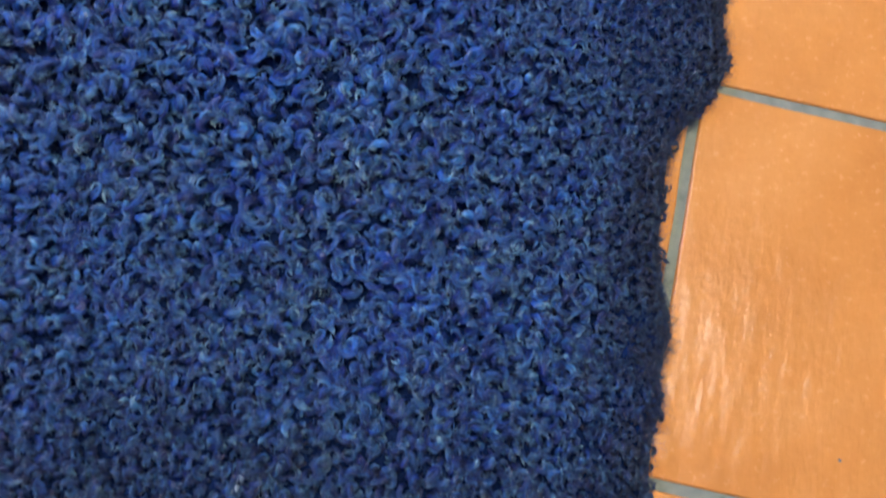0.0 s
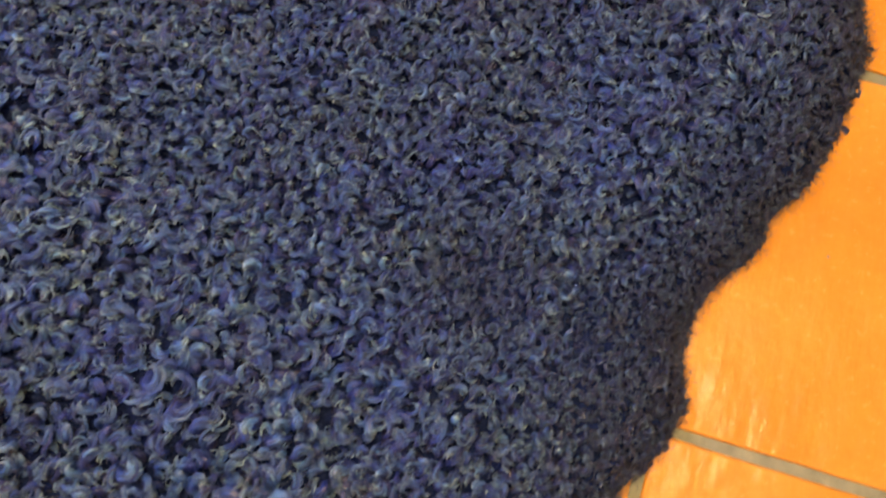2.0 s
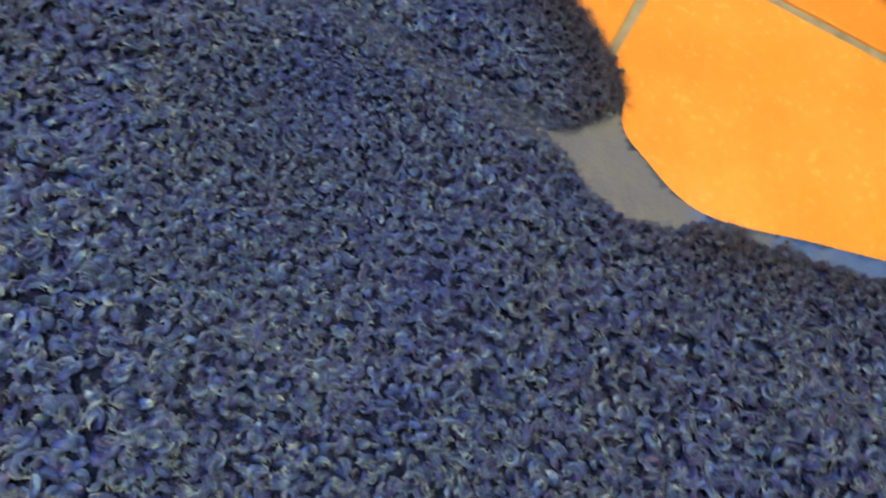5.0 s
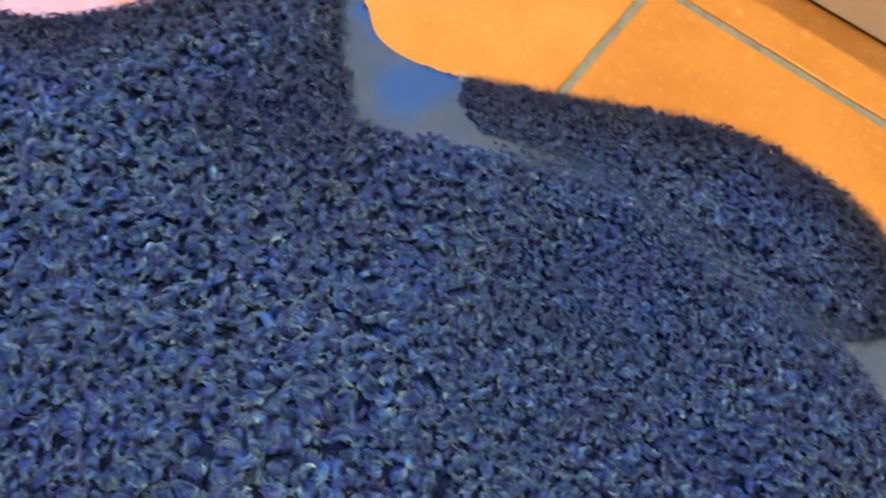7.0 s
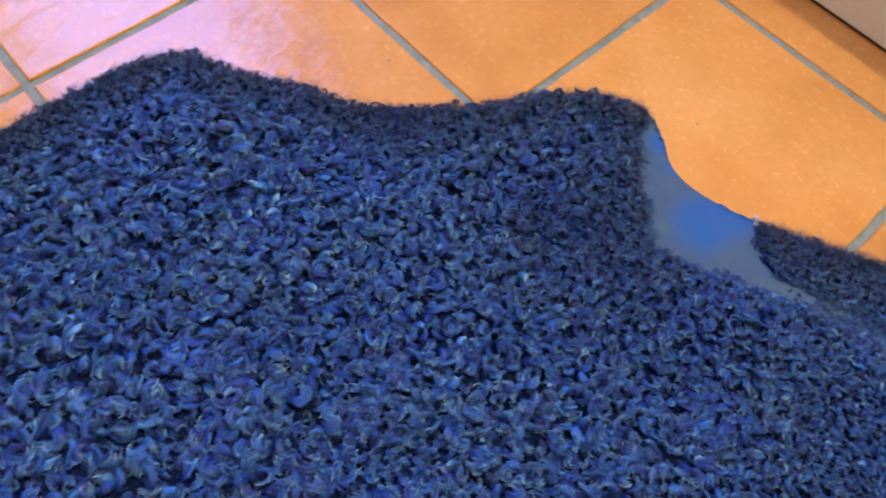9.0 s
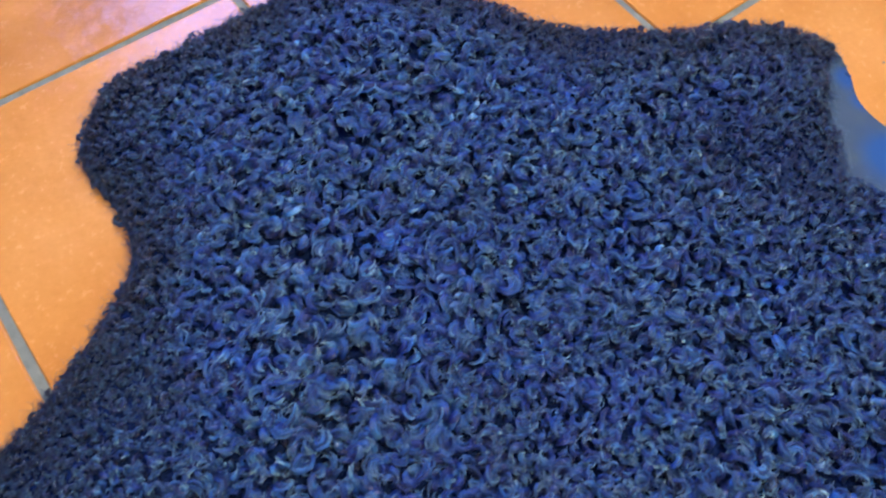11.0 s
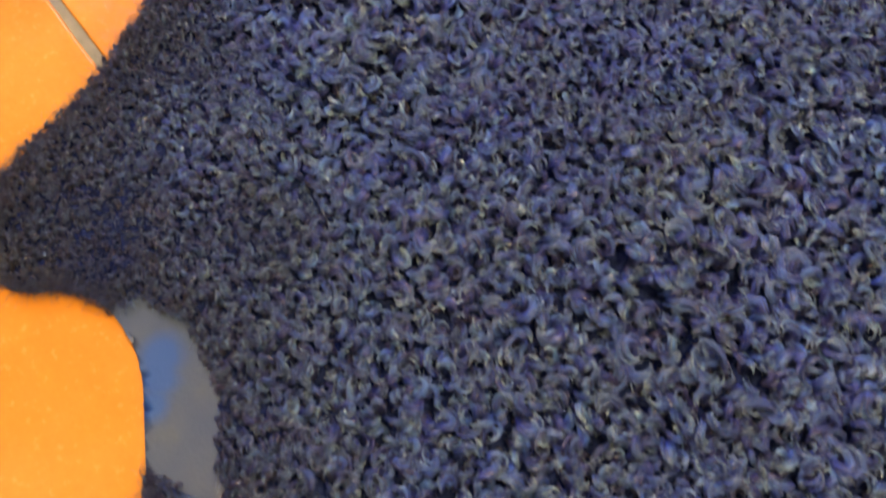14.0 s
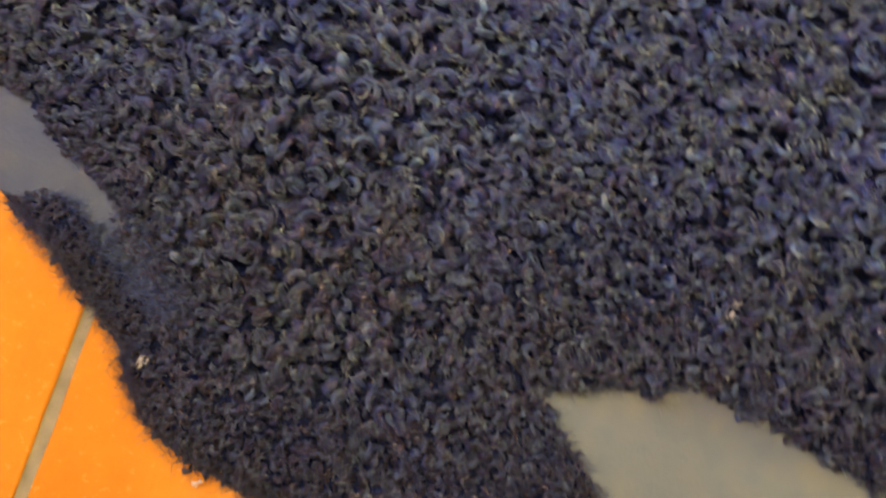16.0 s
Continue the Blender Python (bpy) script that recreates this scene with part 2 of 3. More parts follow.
tagged(link("wall_west", bm, WALL), "plain cream painted wall with a window opening", "wall", kind="structure")

# ---- low cabinet along the floor's edge ----
CY = 2.240 * T
cabinet = tagged(new("cabinet"), "grey-white lacquered low cabinet standing on the tiled floor", "cabinet")
cabinet.location = (-0.4, CY, 0)
link("body", box(bmesh.new(), -1.3, 1.3, 0.0, 0.42, 0.0032, 0.45, 0.002), LACQUER, cabinet)
# added dark strip in place of the shaded gap at the floor
link("base_gap_strip", box(bmesh.new(), -1.295, 1.295, 0.002, 0.41, 0.0005, 0.0034), GAP_SHADE, cabinet, "thin dark strip standing in for the shaded gap under the cabinet")


# ---- the pelt ----
def spline(points, per):
    """A closed smooth line through the points."""
    p = np.array(points, float)
    out = []
    for i in range(len(p)):
        a, b, c, d = p[i - 1], p[i], p[(i + 1) % len(p)], p[(i + 2) % len(p)]
        for k in range(per):
            u = k / per
            out.append(0.5 * (2 * b + (c - a) * u + (2 * a - 5 * b + 4 * c - d) * u * u + (3 * b - a - 3 * c + d) * u ** 3))
    return np.array(out) * T


# the pelt's cut edge, in tiles, anticlockwise from the lower right leg
RIGHT = [(0.10, -1.45), (0.02, -0.98), (0.025, -0.82), (0.005, -0.74), (0.02, -0.66), (-0.01, -0.57), (-0.045, -0.43), (-0.055, -0.26), (-0.045, -0.17), (0.02, -0.06), (0.055, 0.06), (0.025, 0.18), (0.035, 0.29),
         (0.08, 0.385), (0.135, 0.46), (0.155, 0.555), (0.22, 0.66), (0.26, 0.80), (0.29, 0.97), (0.295, 1.06), (0.25, 1.19), (0.26, 1.36), (0.20, 1.51), (0.07, 1.53)]
FAR = [(-0.30, 1.43), (-0.60, 1.345), (-0.80, 1.40), (-0.885, 1.45), (-0.93, 1.54), (-1.06, 1.645), (-1.18, 1.70), (-1.36, 1.715), (-1.54, 1.69), (-1.75, 1.60), (-1.98, 1.475), (-2.23, 1.35), (-2.40, 1.295), (-2.52, 1.30), (-2.61, 1.36), (-2.72, 1.40), (-2.88, 1.30),
       (-2.98, 1.16), (-3.07, 1.00), (-3.29, 0.735)]
LEFT = [(-3.46, 0.64), (-3.63, 0.52), (-3.79, 0.44), (-3.86, 0.30), (-3.88, 0.05), (-3.87, -0.40), (-3.82, -0.54), (-3.66, -0.655), (-3.45, -0.645), (-3.30, -0.69), (-3.19, -0.84), (-3.08, -1.05), (-3.02, -1.24), (-2.97, -1.36), (-2.76, -1.45), (-2.66, -1.35), (-2.57, -1.30)]
NEAR = [(-2.43, -1.305), (-2.28, -1.38), (-2.07, -1.50), (-1.92, -1.60), (-1.87, -1.67), (-1.76, -1.745), (-1.56, -1.78), (-1.30, -1.78), (-1.00, -1.66), (-0.55, -1.52), (-0.20, -1.64)]
OUTLINE = spline(RIGHT + FAR + LEFT + NEAR, 7)
# bare patches of hide, where the wool was shorn off, in tiles
BARE = [np.array(b) * T for b in (
    [(-0.90, 1.50), (-0.97, 1.375), (-1.06, 1.325), (-0.965, 1.285), (-0.87, 1.235), (-0.78, 1.225), (-0.67, 1.26), (-0.59, 1.325), (-0.53, 1.335), (-0.35, 1.365), (0.02, 1.47), (0.06, 1.58), (-0.30, 1.50), (-0.60, 1.42)],
    [(-2.72, 1.42), (-2.665, 1.31), (-2.55, 1.18), (-2.48, 1.13), (-2.395, 1.035), (-2.23, 1.095), (-2.12, 1.16), (-2.10, 1.22), (-2.19, 1.27), (-2.24, 1.31), (-2.26, 1.42), (-2.50, 1.36)],
    [(-2.60, -1.34), (-2.53, -1.225), (-2.42, -1.175), (-2.36, -1.19), (-2.27, -1.215), (-2.18, -1.26), (-2.11, -1.31), (-2.12, -1.35), (-2.19, -1.38), (-2.24, -1.42), (-2.40, -1.38)],
    [(-1.15, -1.44), (-1.05, -1.40), (-0.86, -1.335), (-0.70, -1.375), (-0.53, -1.42), (-0.35, -1.50), (-0.40, -1.70), (-0.90, -1.75), (-0.98, -1.58), (-1.08, -1.49)])]
# short smooth wool that runs on from the patches: place in tiles, half width in metres, how much wool is left
TRAILS = ([(-2.16, 1.17, 0.012, 0.01), (-2.05, 1.225, 0.011, 0.07), (-1.93, 1.27, 0.011, 0.17), (-1.76, 1.325, 0.011, 0.29), (-1.54, 1.34, 0.012, 0.36), (-1.22, 1.31, 0.011, 0.36), (-1.06, 1.32, 0.010, 0.16)],
          [(-2.14, -1.325, 0.011, 0.02), (-2.05, -1.365, 0.011, 0.08), (-1.97, -1.42, 0.012, 0.20), (-1.88, -1.50, 0.012, 0.40)])
# blue stains on the bare hide: x, y and radius in tiles
STAINS = ((-2.34, 1.22, 0.09), (-2.30, 1.30, 0.07), (-2.60, 1.35, 0.045), (-2.52, 1.31, 0.03), (-2.41, -1.26, 0.045), (-2.37, -1.29, 0.035), (-2.33, -1.33, 0.03), (-0.56, 1.345, 0.06), (-0.36, 1.39, 0.06), (-0.20, 1.43, 0.10))
# places where the wool lies flat, a hollow's shade put into its colour: x, y and radius in tiles
SHADED_FLATS = ((-2.50, -0.96, 0.16), (-2.72, -1.18, 0.19), (-2.50, 0.95, 0.19), (-2.62, 0.82, 0.12), (-3.16, 0.74, 0.12), (-0.17, 0.02, 0.13), (-0.20, 0.16, 0.12), (-0.45, 0.20, 0.17), (-2.95, -0.80, 0.13), (-0.02, -0.70, 0.10))


def line_distance(p, line):
    """Metres from a closed line; inside positive."""
    a = line
    b = np.roll(a, -1, 0)
    ab = b - a
    best = np.full(len(p), 1e9)
    inside = np.zeros(len(p), bool)
    for i in range(len(a)):
        ap = p - a[i]
        u = np.clip((ap @ ab[i]) / (ab[i] @ ab[i] + 1e-12), 0, 1)
        d = ap - u[:, None] * ab[i]
        best = np.minimum(best, (d * d).sum(1))
        if a[i, 1] != b[i, 1]:
            cross = ((a[i, 1] > p[:, 1]) != (b[i, 1] > p[:, 1])) & (p[:, 0] < ab[i, 0] * (p[:, 1] - a[i, 1]) / ab[i, 1] + a[i, 0])
            inside ^= cross
    return np.where(inside, 1, -1) * np.sqrt(best)


CELL, FX, FY = 0.0025, -1.06, -0.54
FIELD_X, FIELD_Y = np.meshgrid(np.arange(FX, 0.16, CELL), np.arange(FY, 0.52, CELL), indexing="ij")
FIELD = line_distance(np.stack([FIELD_X.ravel(), FIELD_Y.ravel()], 1), OUTLINE).reshape(FIELD_X.shape)


def edge_distance(p):
    """Metres from the pelt's cut edge, inside positive, out of a grid of distances."""
    u = np.clip((p[:, 0] - FX) / CELL, 0, FIELD.shape[0] - 1.001)
    v = np.clip((p[:, 1] - FY) / CELL, 0, FIELD.shape[1] - 1.001)
    i, j = u.astype(int), v.astype(int)
    a, b = u - i, v - j
    return (FIELD[i, j] * (1 - a) + FIELD[i + 1, j] * a) * (1 - b) + (FIELD[i, j + 1] * (1 - a) + FIELD[i + 1, j + 1] * a) * b


def smoothstep(a, b, x):
    u = np.clip((x - a) / (b - a), 0, 1)
    return u * u * (3 - 2 * u)


def waves(p, scale, seed):
    """Smooth noise from -1 to 1 out of a few crossed sines."""
    r = np.random.RandomState(seed)
    out = np.zeros(len(p))
    for k in range(7):
        a, w, f = r.rand() * 6.283, r.rand() * 6.283, scale * (0.6 + 0.9 * r.rand())
        out += np.sin((p[:, 0] * math.cos(a) + p[:, 1] * math.sin(a)) * f + w)
    return out / 3.5


def woolliness(p):
    """1 where the wool is full, 0 on the bare hide."""
    ragged = 0.0016 * waves(p, 210, 3) + 0.0012 * waves(p, 620, 31)
    full = np.ones(len(p))
    for b in BARE:
        full = np.minimum(full, smoothstep(-0.003, 0.008, -line_distance(p, b) + ragged * 1.4))
    for line in TRAILS:
        line = np.array(line) * (T, T, 1, 1)
        for a, b in zip(line, line[1:]):
            ab = (b - a)[:2]
            u = np.clip(((p - a[:2]) @ ab) / (ab @ ab), 0, 1)
            near = np.linalg.norm(p - a[:2] - u[:, None] * ab, axis=1) + ragged
            wide, left = a[2] + u * (b[2] - a[2]), a[3] + u * (b[3] - a[3])
            full = np.minimum(full, left + (1 - left) * smoothstep(0.35, 1.7, near / wide))
    return full


def flat_and_shaded(p):
    """1 in the middle of the flat places with shade painted in, 0 away from them."""
    out = np.zeros(len(p))
    for x, y, r in SHADED_FLATS:
        out = np.maximum(out, np.exp(-((p[:, 0] / T - x) ** 2 + (p[:, 1] / T - y) ** 2) / (r * r)))
    return out


def hide_height(p, d):
    """The top of the hide over the floor."""
    return 0.0028 + smoothstep(0, 0.10, d) * (0.0035 + 0.003 * waves(p, 16, 5))


pelt = tagged(new("sheepskin_rug"), "blue-dyed curly sheepskin rug with bare hide patches, lying on the tiles", "rug")
STEP = 0.004
gx, gy = np.meshgrid(np.arange(-1.02, 0.12, STEP), np.arange(-0.50, 0.48, STEP), indexing="ij")
G = np.stack([gx.ravel(), gy.ravel()], 1)
GD = edge_distance(G)


def sheet(name, mat, inset, top, label):
    """A sheet over the grid's cells that lie inside the cut edge, its rim drawn onto the edge line."""
    d = GD - inset
    n0, n1 = gx.shape
    near = d > -STEP * 1.45
    keep = near.reshape(n0, n1)
    p = G.copy()
    rim = near & (d < STEP * 0.4)
    e = 1e-4
    ggx = (edge_distance(G[rim] + (e, 0)) - GD[rim]) / e
    ggy = (edge_distance(G[rim] + (0, e)) - GD[rim]) / e
    p[rim] -= np.stack([ggx, ggy], 1) * d[rim][:, None]
    z = top(p, np.maximum(d, 0))
    number = -np.ones(n0 * n1, int)
    number[near] = np.arange(near.sum())
    number = number.reshape(n0, n1)
    quads = np.stack([number[:-1, :-1], number[1:, :-1], number[1:, 1:], number[:-1, 1:]], -1).reshape(-1, 4)
    quads = quads[(quads >= 0).all(1)]
    me = bpy.data.meshes.new(name)
    me.from_pydata(np.column_stack([p[near], z[near]]).tolist(), [], quads.tolist())
    dye = np.zeros(near.sum())
    for x, y, r in STAINS:
        dye = np.maximum(dye, np.exp(-((p[near][:, 0] / T - x) ** 2 + (p[near][:, 1] / T - y) ** 2) / (r * r)))
    me.attributes.new("stain", "FLOAT", "POINT").data.foreach_set("value", dye.astype(np.float32))
    me.attributes.new("nap", "FLOAT", "POINT").data.foreach_set("value", woolliness(p[near]).astype(np.float32))
    me.materials.append(mat)
    me.shade_smooth()
    ob = new(name, me)
    ob.parent = pelt
    thick = ob.modifiers.new("thickness", "SOLIDIFY")
    thick.thickness, thick.offset = 0.0018, -1
    return tagged(ob, label)


sheet("hide", HIDE, 0.0, hide_height, "bare tanned hide stained blue and grey")


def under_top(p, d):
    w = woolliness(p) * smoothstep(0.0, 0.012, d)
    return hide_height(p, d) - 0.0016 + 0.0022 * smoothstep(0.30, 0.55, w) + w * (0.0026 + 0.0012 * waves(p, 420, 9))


sheet("underwool", UNDER, 0.0015, under_top, "dense blue underwool, coloured darker for the shade between the curls")

# ---- the curls ----
def strand(c, thick):
    """A flat tapering strand of wool fibres along the line c, lying broad side up."""
    t = np.gradient(c, axis=0)
    t /= np.linalg.norm(t, axis=1)[:, None] + 1e-9
    u = np.cross(t, np.array([0.13, 0.21, 1.0]))
    u /= np.linalg.norm(u, axis=1)[:, None] + 1e-9
    return np.stack([c - u * thick[:, None], c + u * thick[:, None]], 1).reshape(-1, 3)


def ringlet(c, half):
    """A domed ribbon of wool along the line c, half as wide as given at each point."""
    t = np.gradient(c, axis=0)
    t /= np.linalg.norm(t, axis=1)[:, None] + 1e-9
    side = np.cross(t, np.array([0.13, 0.21, 1.0]))
    side /= np.linalg.norm(side, axis=1)[:, None] + 1e-9
    up = np.cross(side, t)
    rows = [c + half[:, None] * (math.sin(a) * side + (math.cos(a) - 0.3) * 0.85 * up) for a in (-1.45, -0.5, 0.5, 1.45)]
    return np.stack(rows, 1).reshape(-1, 3)


def lock_shape(r, seg, strands):
    """One curled lock of unit size: a domed ringlet wound up from the root, with loose strands round it."""
    turns = r.uniform(0.45, 1.15)
    hand, first = r.choice([-1, 1]), r.uniform(0, 6.283)
    oval, rise, tight = r.uniform(0.6, 1), r.uniform(0.7, 1.3), r.uniform(0.40, 0.75)
    lean = np.array(Euler((radians(r.uniform(-45, 45)), radians(r.uniform(-45, 45)), 0)).to_matrix())
    s = np.linspace(0, 1, seg)

    def line(size, drop, phase, side):
        ang = first + phase + hand * 6.283 * turns * s ** 0.85
        rad = size * (1.0 - tight * s ** 1.2) * (0.30 + 0.70 * smoothstep(0.0, 0.3, s))
        z = rise * np.sin(s * 2.0 + 0.05) ** 0.8 + drop * s + 0.08 * np.sin(s * 7 + 6 * phase)
        return np.stack([rad * np.cos(ang) + side[0] * s, rad * np.sin(ang) * oval + side[1] * s, z], 1) @ lean.T
    half = r.uniform(0.17, 0.40) * (0.45 + 0.60 * np.sin(np.pi * np.clip(s * 0.85 + 0.1, 0, 1))) * (1 - 0.7 * smoothstep(0.65, 1, s))
    out = [ringlet(line(r.uniform(0.75, 1.0), r.uniform(-0.2, 0.1), 0.0, r.uniform(-0.2, 0.2, 2)), half)]
    for k in range(strands):
        thick = 0.10 * r.uniform(0.4, 1.4) * (0.55 + 0.55 * np.sin(np.pi * np.clip(s * 0.9 + 0.1, 0, 1))) * (1 - 0.6 * smoothstep(0.7, 1, s))
        out.append(strand(line(r.uniform(0.5, 1.25), r.uniform(-0.3, 0.35), r.uniform(-0.7, 0.7), r.uniform(-0.4, 0.4, 2)), thick))
    return np.concatenate(out)


rs = np.random.RandomState(4)


def lock_kind(seg, strands, many):
    """Shapes, faces and the run along each strand for one fineness of lock."""
    shapes = np.stack([lock_shape(rs, seg, strands) for _ in range(many)])
    quads = [(4 * i + k, 4 * i + k + 1, 4 * i + k + 5, 4 * i + k + 4) for i in range(seg - 1) for k in range(3)]
    uvs = [((i, k / 3), (i, (k + 1) / 3), (i + 1, (k + 1) / 3), (i + 1, k / 3)) for i in range(seg - 1) for k in range(3)]
    for h in range(strands):
        base = seg * (4 + 2 * h)
        quads += [(b, b + 1, b + 3, b + 2) for b in range(base, base + 2 * seg - 2, 2)]
        uvs += [((i, 0), (i, 1), (i + 1, 1), (i + 1, 0)) for i in range(seg - 1)]
    quads, uvs = np.array(quads), np.array(uvs) / (seg - 1, 1)
    return shapes, quads, uvs.reshape(-1, 2)


BROAD, TIGHT = lock_kind(8, 4, 200), lock_kind(6, 2, 120)


def curl_size(p, d):
    """The curls' radius: wide along the back, tight on the legs and the cut edge."""
    tighter = np.exp(-((p[:, 0] / T + 1.4) ** 2 + (p[:, 1] / T - 1.0) ** 2) / 0.7)
    wide = np.exp(-((p[:, 0] / T + 1.9) ** 2 + (p[:, 1] / T + 0.1) ** 2) / 0.5) + 0.6 * np.exp(-((p[:, 0] / T + 3.3) ** 2 + (p[:, 1] / T - 0.1) ** 2) / 0.16)
    return (0.0037 + 0.0024 * smoothstep(0.0, 0.085, d) + 0.0009 * waves(p, 22, 12)) * (1 - 0.25 * flat_and_shaded(p)) * (0.6 + 0.4 * woolliness(p)) * (1 - 0.32 * tighter + 0.24 * wide - 0.20 * smoothstep(-0.6, -1.2, p[:, 1] / T))


def scatter():
    """Roots of the curls, evenly spread, closer where the curls are small."""
    got = []
    steps = np.geomspace(0.0025, 0.0090, 9)
    for k, mid in enumerate(steps):
        gap = mid * 0.96
        ax, ay = np.meshgrid(np.arange(-1.0, 0.1, gap), np.arange(-0.48, 0.46, gap * 0.87))
        ax = ax + (np.arange(ax.shape[0]) % 2)[:, None] * gap / 2
        p = np.stack([ax.ravel(), ay.ravel()], 1) + rs.uniform(-0.36, 0.36, (ax.size, 2)) * gap
        d = edge_distance(p)
        d = d + 0.0016 * waves(p, 260, 51) + 0.0012 * waves(p, 700, 52)
        p, d = p[d > 0.0006], np.maximum(d[d > 0.0006], 0.0006)
        w = woolliness(p)
        size = np.clip(curl_size(p, d), steps[0], steps[-1])
        mine = np.abs(np.log(size)[:, None] - np.log(steps)[None]).argmin(1) == k
        keep = mine & (rs.rand(len(p)) < np.clip((w - 0.06) * 3, 0, 1))
        got.append((p[keep], d[keep], w[keep], size[keep]))
    return [np.concatenate(c) for c in zip(*got)]


LP, LD, LW, LS = scatter()


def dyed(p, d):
    """How blue the wool is: most on the back, little on the cut edge, the legs and the rump; lowered in the flat places
    to paint in shade.
    """
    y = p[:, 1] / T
    return np.clip(smoothstep(0.004, 0.065, d) * (1 - 0.7 * flat_and_shaded(p)) * (1 - 0.75 * smoothstep(-0.75, -1.35, y)) * (0.9 + 0.15 * waves(p, 14, 41)), 0, 1)


def wool_mesh(name, co, faces, uv, dye, label):
    me = bpy.data.meshes.new(name)
    me.vertices.add(len(co))
    me.vertices.foreach_set("co", co.astype(np.float32).ravel())
    me.loops.add(faces.size)
    me.loops.foreach_set("vertex_index", faces.astype(np.int32).ravel())
    me.polygons.add(len(faces))
    me.polygons.foreach_set("loop_start", np.arange(0, faces.size, 4, dtype=np.int32))
    me.update(calc_edges=True)
    layer = me.uv_layers.new(name="lock")
    layer.uv.foreach_set("vector", uv.astype(np.float32).ravel())
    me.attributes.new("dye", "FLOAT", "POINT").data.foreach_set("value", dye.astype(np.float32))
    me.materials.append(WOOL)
    me.shade_smooth()
    ob = new(name, me)
    ob.parent = pelt
    return tagged(ob, label, kind="stuff")


def fleece(kind, p, d, w, size, name, label):
    shapes, quads, uvs = kind
    n, nv = len(p), shapes.shape[1]
    shape = shapes[rs.randint(0, len(shapes), n)]
    turn = rs.uniform(0, 6.283, n)
    scale = size * rs.uniform(0.75, 1.3, n)
    c, s = np.cos(turn), np.sin(turn)
    x = (shape[:, :, 0] * c[:, None] - shape[:, :, 1] * s[:, None]) * scale[:, None] + p[:, :1]
    y = (shape[:, :, 0] * s[:, None] + shape[:, :, 1] * c[:, None]) * scale[:, None] + p[:, 1:]
    z = shape[:, :, 2] * (scale * (0.45 + 0.55 * w))[:, None] * 1.05 + root_height(p, d, w)[:, None]
    z = np.maximum(z, 0.0012 + 0.0004 * rs.rand(n)[:, None])
    co = np.stack([x, y, z], -1).reshape(-1, 3)
    faces = (quads[None] + (np.arange(n) * nv)[:, None, None]).reshape(-1, 4)
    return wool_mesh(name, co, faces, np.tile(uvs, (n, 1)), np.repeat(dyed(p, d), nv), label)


def root_height(p, d, w):
    return hide_height(p, d) + w * smoothstep(0, 0.014, d) * (0.0035 + 0.0011 * waves(p, 170, 77)) * (1 - 0.7 * flat_and_shaded(p))


BACK = (np.abs(LP[:, 0] / T + 1.9) < 0.9) & (np.abs(LP[:, 1] / T + 0.15) < 0.65) & (LS > 0.0056)
PICK = np.where(BACK)[0]
PICK = PICK[rs.permutation(len(PICK))[:260]]
REST = np.ones(len(LP), bool)
REST[PICK] = False
WIDE = REST & (LS >= 0.0044)
FINE = REST & (LS < 0.0044)
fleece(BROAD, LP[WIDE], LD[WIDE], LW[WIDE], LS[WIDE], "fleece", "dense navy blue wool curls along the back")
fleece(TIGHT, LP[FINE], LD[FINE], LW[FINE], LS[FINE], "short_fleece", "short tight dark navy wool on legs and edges")


